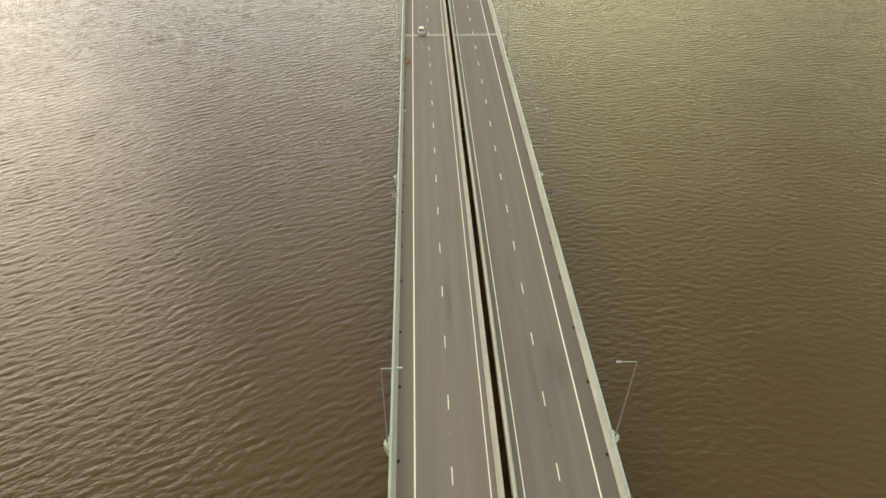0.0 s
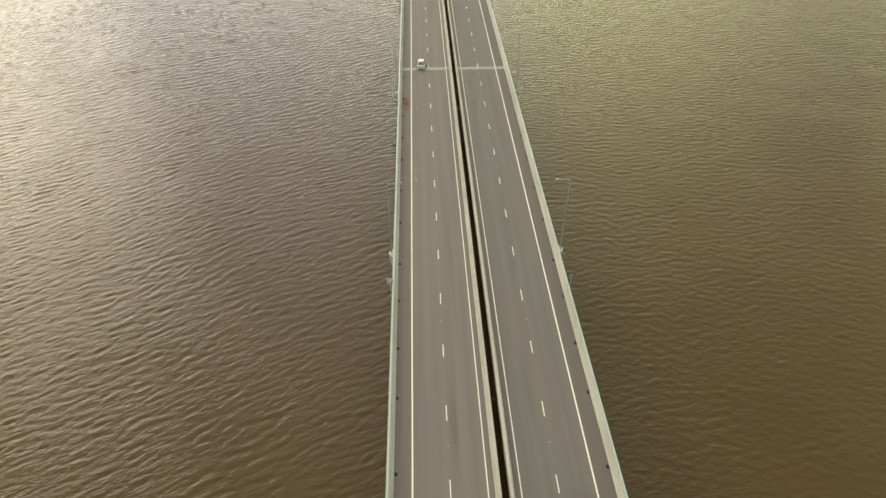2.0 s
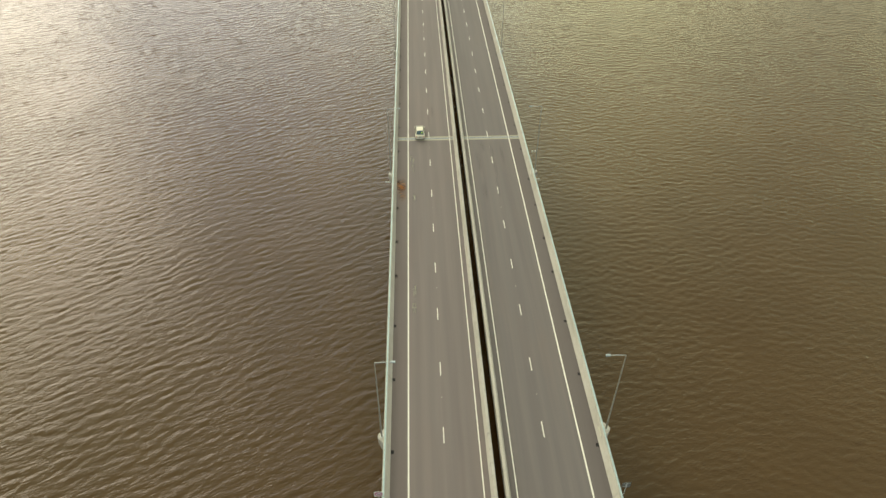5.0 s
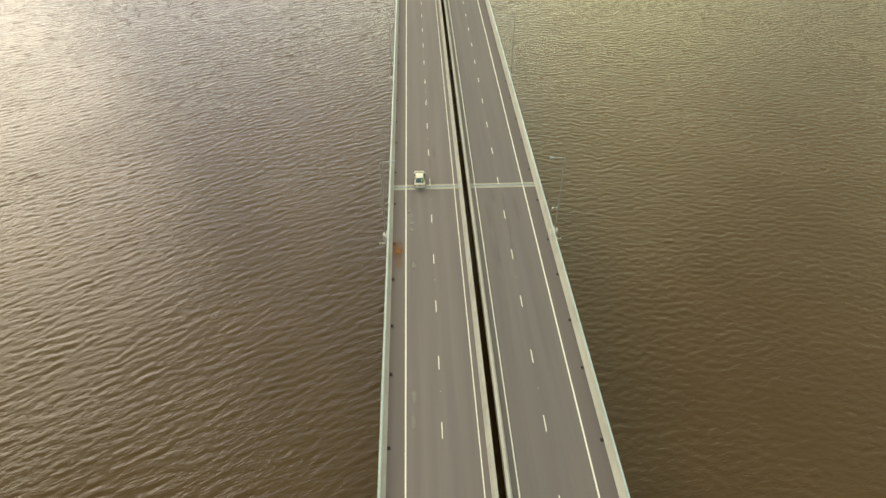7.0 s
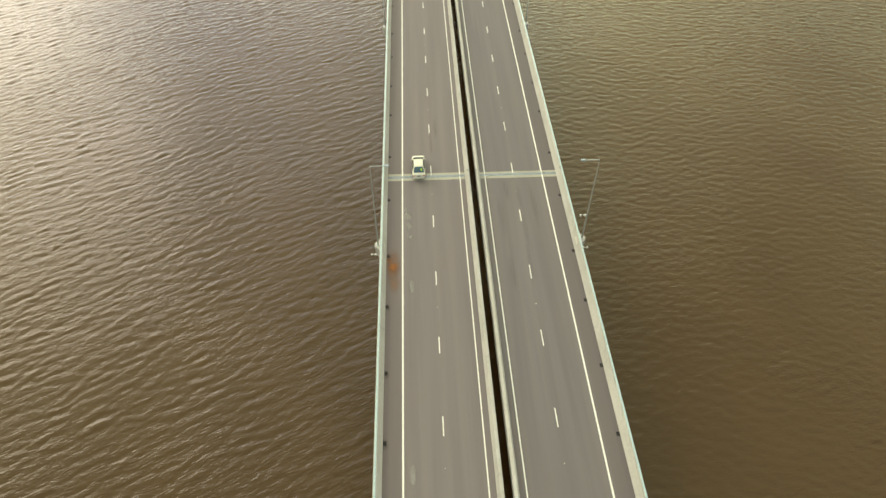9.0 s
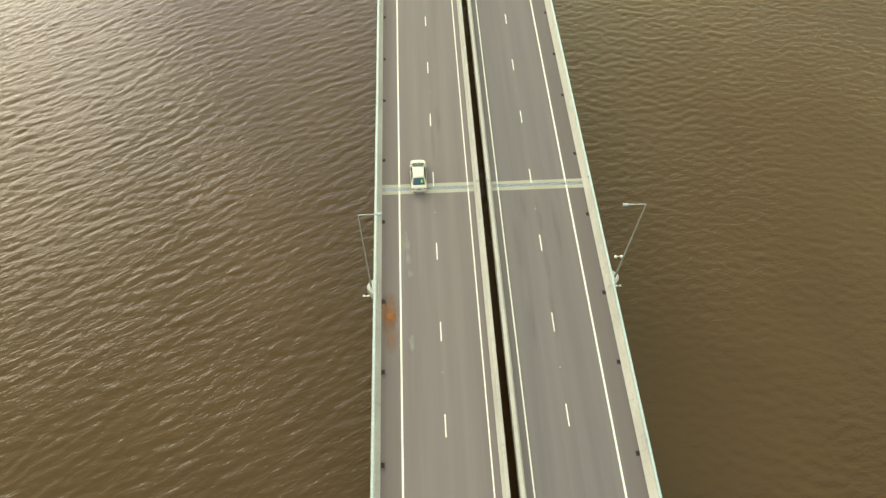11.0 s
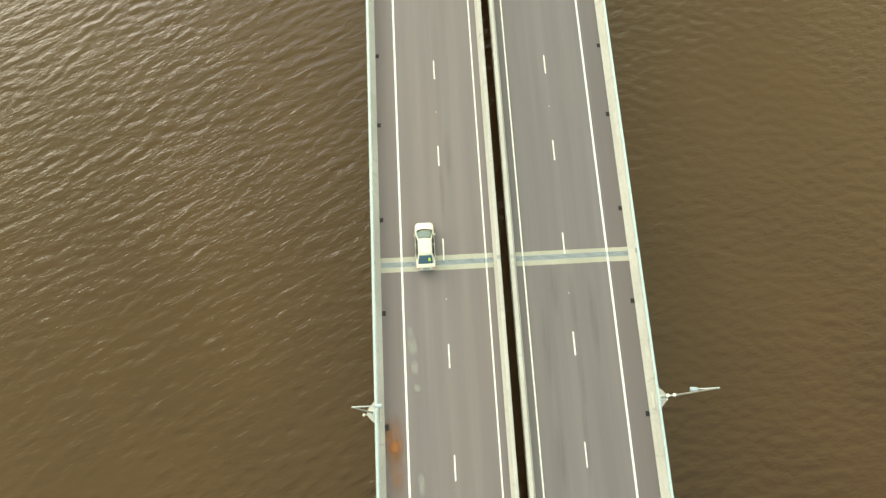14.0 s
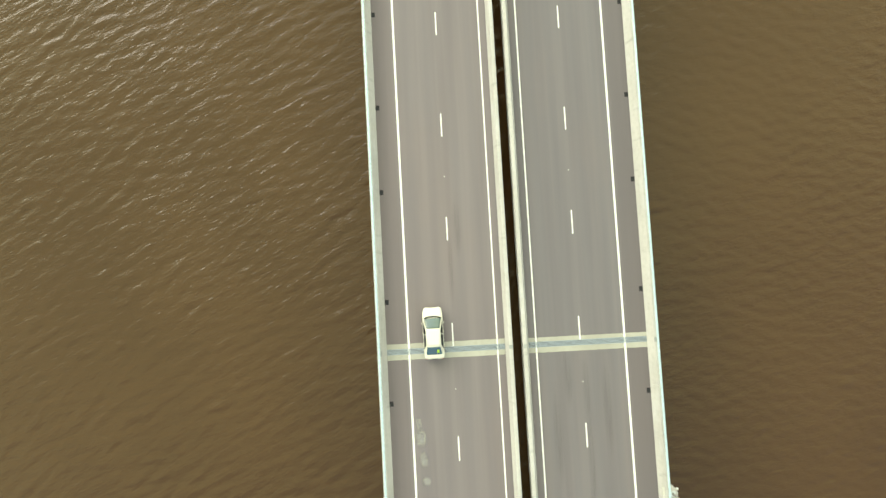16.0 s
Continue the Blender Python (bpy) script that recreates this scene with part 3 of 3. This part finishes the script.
for x, y, a, b in ((4.1, -4.0, 0.5, 3.0), (5.6, -5.6, 0.45, 4.0), (5.65, -11.5, 0.4, 4.5), (5.5, -17.0, 0.35, 4.0), (3.3, -18.0, 0.5, 3.5), (3.0, -9.0, 0.5, 5.0), (7.3, -7.0, 0.5, 5.0), (-5.2, 5.5, 0.3, 4.0), (-4.5, 9.0, 0.5, 3.0), (7.6, -103.4, 2.2, 5.0), (4.6, -104.5, 0.6, 7.0), (5.4, -111.6, 0.5, 5.0),
                   (4.0, -88.0, 0.5, 7.0), (-4.6, -92.0, 0.6, 6.0)):
    film("tyre_stain", (x, y, 0.005), (a, b, 1), SOOT, "faint dark tyre marks along the lane")

# ---- the car ----


def loft(bm, rings):
    """Joins rings of points end to end into a closed skin."""
    made = [[bm.verts.new(p) for p in r] for r in rings]
    n = len(made[0])
    for a, b in zip(made, made[1:]):
        for k in range(n):
            bm.faces.new((a[k], a[(k + 1) % n], b[(k + 1) % n], b[k])).smooth = True
    bm.faces.new(made[0][::-1])
    bm.faces.new(made[-1])
    return bm


def pane(bm, corners, thick=0.012, cuts=4, bulge=0.0):
    """A pane between four corners (in order), bowed outwards, with thickness."""
    a, b, c, d = [Vector(p) for p in corners]
    out = (b - a).cross(d - a).normalized()
    grids = []
    for lift in (0.018, 0.018 - thick):
        grid = []
        for i in range(cuts + 1):
            u = i / cuts
            row = []
            for j in range(cuts + 1):
                v = j / cuts
                p = a.lerp(b, u).lerp(d.lerp(c, u), v)
                row.append(bm.verts.new(p + out * (lift + bulge * 4 * u * (1 - u))))
            grid.append(row)
        grids.append(grid)
    for i in range(cuts):
        for j in range(cuts):
            for g in grids:
                bm.faces.new((g[i][j], g[i + 1][j], g[i + 1][j + 1], g[i][j + 1])).smooth = True
    f, g = grids
    for i in range(cuts):
        for x, y in (((i, 0), (i + 1, 0)), ((i, cuts), (i + 1, cuts)), ((0, i), (0, i + 1)), ((cuts, i), (cuts, i + 1))):
            bm.faces.new((f[x[0]][x[1]], f[y[0]][y[1]], g[y[0]][y[1]], g[x[0]][x[1]]))
    return bm


def car(at):
    top = empty("car", (0, 0, 0), "white four-door saloon car on the asphalt lane", "car")
    # body: along y, half width, height of its upper skin
    stations = ((2.15, 0.46, 0.50), (2.13, 0.60, 0.60), (2.05, 0.72, 0.69), (1.88, 0.79, 0.76), (1.58, 0.835, 0.83), (1.25, 0.845, 0.90), (0.40, 0.85, 0.93),
                (-1.00, 0.85, 0.95), (-1.72, 0.84, 0.97), (-1.95, 0.81, 0.945), (-2.05, 0.77, 0.90), (-2.10, 0.72, 0.70), (-2.11, 0.64, 0.50))
    rings = []
    for y, w, h in stations:
        half = [(0.0, h), (0.45 * w, h - 0.008), (0.80 * w, h - 0.03), (0.94 * w, h - 0.07), (0.985 * w, h - 0.16), (w, min(0.60, h - 0.14)), (0.985 * w, 0.40), (0.93 * w, 0.27), (0.0, 0.24)]
        rings.append([(x, y, z) for x, z in half] + [(-x, y, z) for x, z in half[-2:0:-1]])
    body = part("body", loft(bmesh.new(), rings), CAR_PAINT, top)
    # cabin shell: from the belt up to the roof
    belt = ((0.0, 1.40), (0.40, 1.37), (0.70, 1.27), (0.775, 0.9), (0.785, 0.0), (0.78, -1.0), (0.70, -1.68), (0.40, -1.75), (0.0, -1.77))
    roof = ((0.0, 0.42), (0.30, 0.41), (0.53, 0.36), (0.575, 0.2), (0.59, -0.3), (0.58, -0.8), (0.53, -1.0), (0.30, -1.04), (0.0, -1.05))
    shell = bmesh.new()
    levels = []
    for f, z in ((0.0, 0.90), (0.5, 1.165), (0.94, 1.40), (1.0, 1.435)):
        pts = [(b[0] + (r[0] - b[0]) * f, b[1] + (r[1] - b[1]) * f, z) for b, r in zip(belt, roof)]
        if f == 1.0:
            pts = [(x * 0.93, y * 0.97 - 0.01, z) for x, y, z in pts]
        levels.append(pts + [(-x, y, z) for x, y, z in pts[-2:0:-1]])
    loft(shell, levels)
    part("cabin", shell, CAR_PAINT, top)
    crown = bmesh.new()
    loft(crown, [[(x, y, z) for x, y in ((0.50, 0.33), (0.55, -0.3), (0.50, -0.97), (-0.50, -0.97), (-0.55, -0.3), (-0.50, 0.33))] for z in (1.43, 1.452)]
         + [[(x * 0.8, y * 0.85 - 0.03, 1.47) for x, y in ((0.50, 0.33), (0.55, -0.3), (0.50, -0.97), (-0.50, -0.97), (-0.55, -0.3), (-0.50, 0.33))]])
    part("roof", crown, CAR_PAINT, top)
    part("windscreen", pane(bmesh.new(), ((0.70, 1.23, 0.92), (-0.70, 1.23, 0.92), (-0.545, 0.43, 1.39), (0.545, 0.43, 1.39)), 0.01, 8, 0.055), CAR_GLASS, top, "green-tinted windscreen")
    rear = part("rear_window", pane(bmesh.new(), ((-0.655, -1.70, 0.95), (0.655, -1.70, 0.95), (0.535, -1.06, 1.385), (-0.535, -1.06, 1.385)), 0.01, 8, 0.045), REAR_GLASS, top, "dark blue-tinted rear window")
    part("sticker", pane(bmesh.new(), ((0.24, -1.53, 1.08), (0.44, -1.53, 1.08), (0.42, -1.27, 1.26), (0.24, -1.27, 1.26)), 0.004, 2, 0.0), HI_VIS, rear, "yellow-green sheet behind the rear window")
    rear.children[0].location = (0, -0.035, 0.045)
    for s in (-1, 1):
        for y0, y1, t0, t1 in ((0.92, 0.02, 0.28, 0.0), (-0.05, -1.28, -0.06, -0.86)):
            lo0, lo1, hi0, hi1 = (s * 0.782, y0, 0.955), (s * 0.787, y1, 0.965), (s * 0.603, t0, 1.385), (s * 0.605, t1, 1.385)
            quad = (lo0, lo1, hi1, hi0) if s < 0 else (lo1, lo0, hi0, hi1)
            part("side_window", pane(bmesh.new(), quad, 0.01, 3, 0.0), SIDE_GLASS, top)
        for y in (0.12, -0.95):
            part("door_handle", box(bmesh.new(), *sorted((s * 0.845, s * 0.872)), y - 0.1, y + 0.08, 0.76, 0.79, 0.006), CAR_PAINT, top)
        part("sill", box(bmesh.new(), *sorted((s * 0.78, s * 0.86)), -0.85, 0.95, 0.20, 0.29, 0.02), TRIM, top)
        mirror = part("wing_mirror", box(bmesh.new(), *sorted((s * 0.84, s * 0.97)), 0.85, 0.93, 0.94, 1.05, 0.03), CAR_PAINT, top)
        part("mirror_foot", box(bmesh.new(), *sorted((s * 0.76, s * 0.86)), 0.87, 0.93, 0.92, 0.97, 0.01), TRIM, mirror)
        part("headlight", pane(bmesh.new(), ((s * 0.74, 1.93, 0.60), (s * 0.44, 2.11, 0.58), (s * 0.46, 2.05, 0.70), (s * 0.76, 1.82, 0.73))[:: s], 0.03, 3, 0.01), CLEAR_LENS, top)
        part("tail_light", box(bmesh.new(), *sorted((s * 0.50, s * 0.755)), -2.105, -1.98, 0.66, 0.80, 0.03), TAIL_RED, top)
        for y in (1.36, -1.24):
            wheel = empty("wheel", (s * 0.765, y, 0.30), "", "")
            wheel.parent = top
            bm = tube(bmesh.new(), [(-0.1, 0, 0), (-0.085, 0, 0), (0.085, 0, 0), (0.1, 0, 0)], (0.26, 0.30, 0.30, 0.26), 24)
            part("tyre", bm, RUBBER, wheel)
            part("rim", tube(bmesh.new(), [(s * 0.06, 0, 0), (s * 0.105, 0, 0), (s * 0.11, 0, 0)], (0.21, 0.20, 0.06), 20), CHROME, wheel)
    part("front_bumper", box(bmesh.new(), -0.62, 0.62, 2.00, 2.165, 0.26, 0.46, 0.05), CAR_PAINT, top)
    part("rear_bumper", box(bmesh.new(), -0.74, 0.74, -2.16, -1.95, 0.30, 0.58, 0.06), CAR_PAINT, top)
    part("number_plate", box(bmesh.new(), -0.26, 0.26, -2.125, -2.095, 0.66, 0.77, 0.004), TRIM, top, "plain dark number plate")
    part("grille", box(bmesh.new(), -0.36, 0.36, 2.08, 2.155, 0.50, 0.60, 0.012), TRIM, top)
    cowl = [(-0.72, 1.31), (-0.40, 1.425), (0.0, 1.46), (0.40, 1.425), (0.72, 1.31), (0.70, 1.21), (0.40, 1.30), (0.0, 1.33), (-0.40, 1.30), (-0.70, 1.21)]
    bm = loft(bmesh.new(), [[(x, y, z) for x, y in cowl] for z in (0.85, 0.942)])
    part("cowl", bm, TRIM, top, "black strip under the windscreen")
    for s in (-1, 1):
        part("wiper", tube(bmesh.new(), [(s * 0.12 - 0.1, 1.27, 0.945), (s * 0.12 + 0.42, 1.17, 1.005)], (0.01, 0.008), 6), TRIM, top)
    top.matrix_world = at
    return top


car(pose(-6.95, 0.25, 0.0, 0, 0, 0.6))
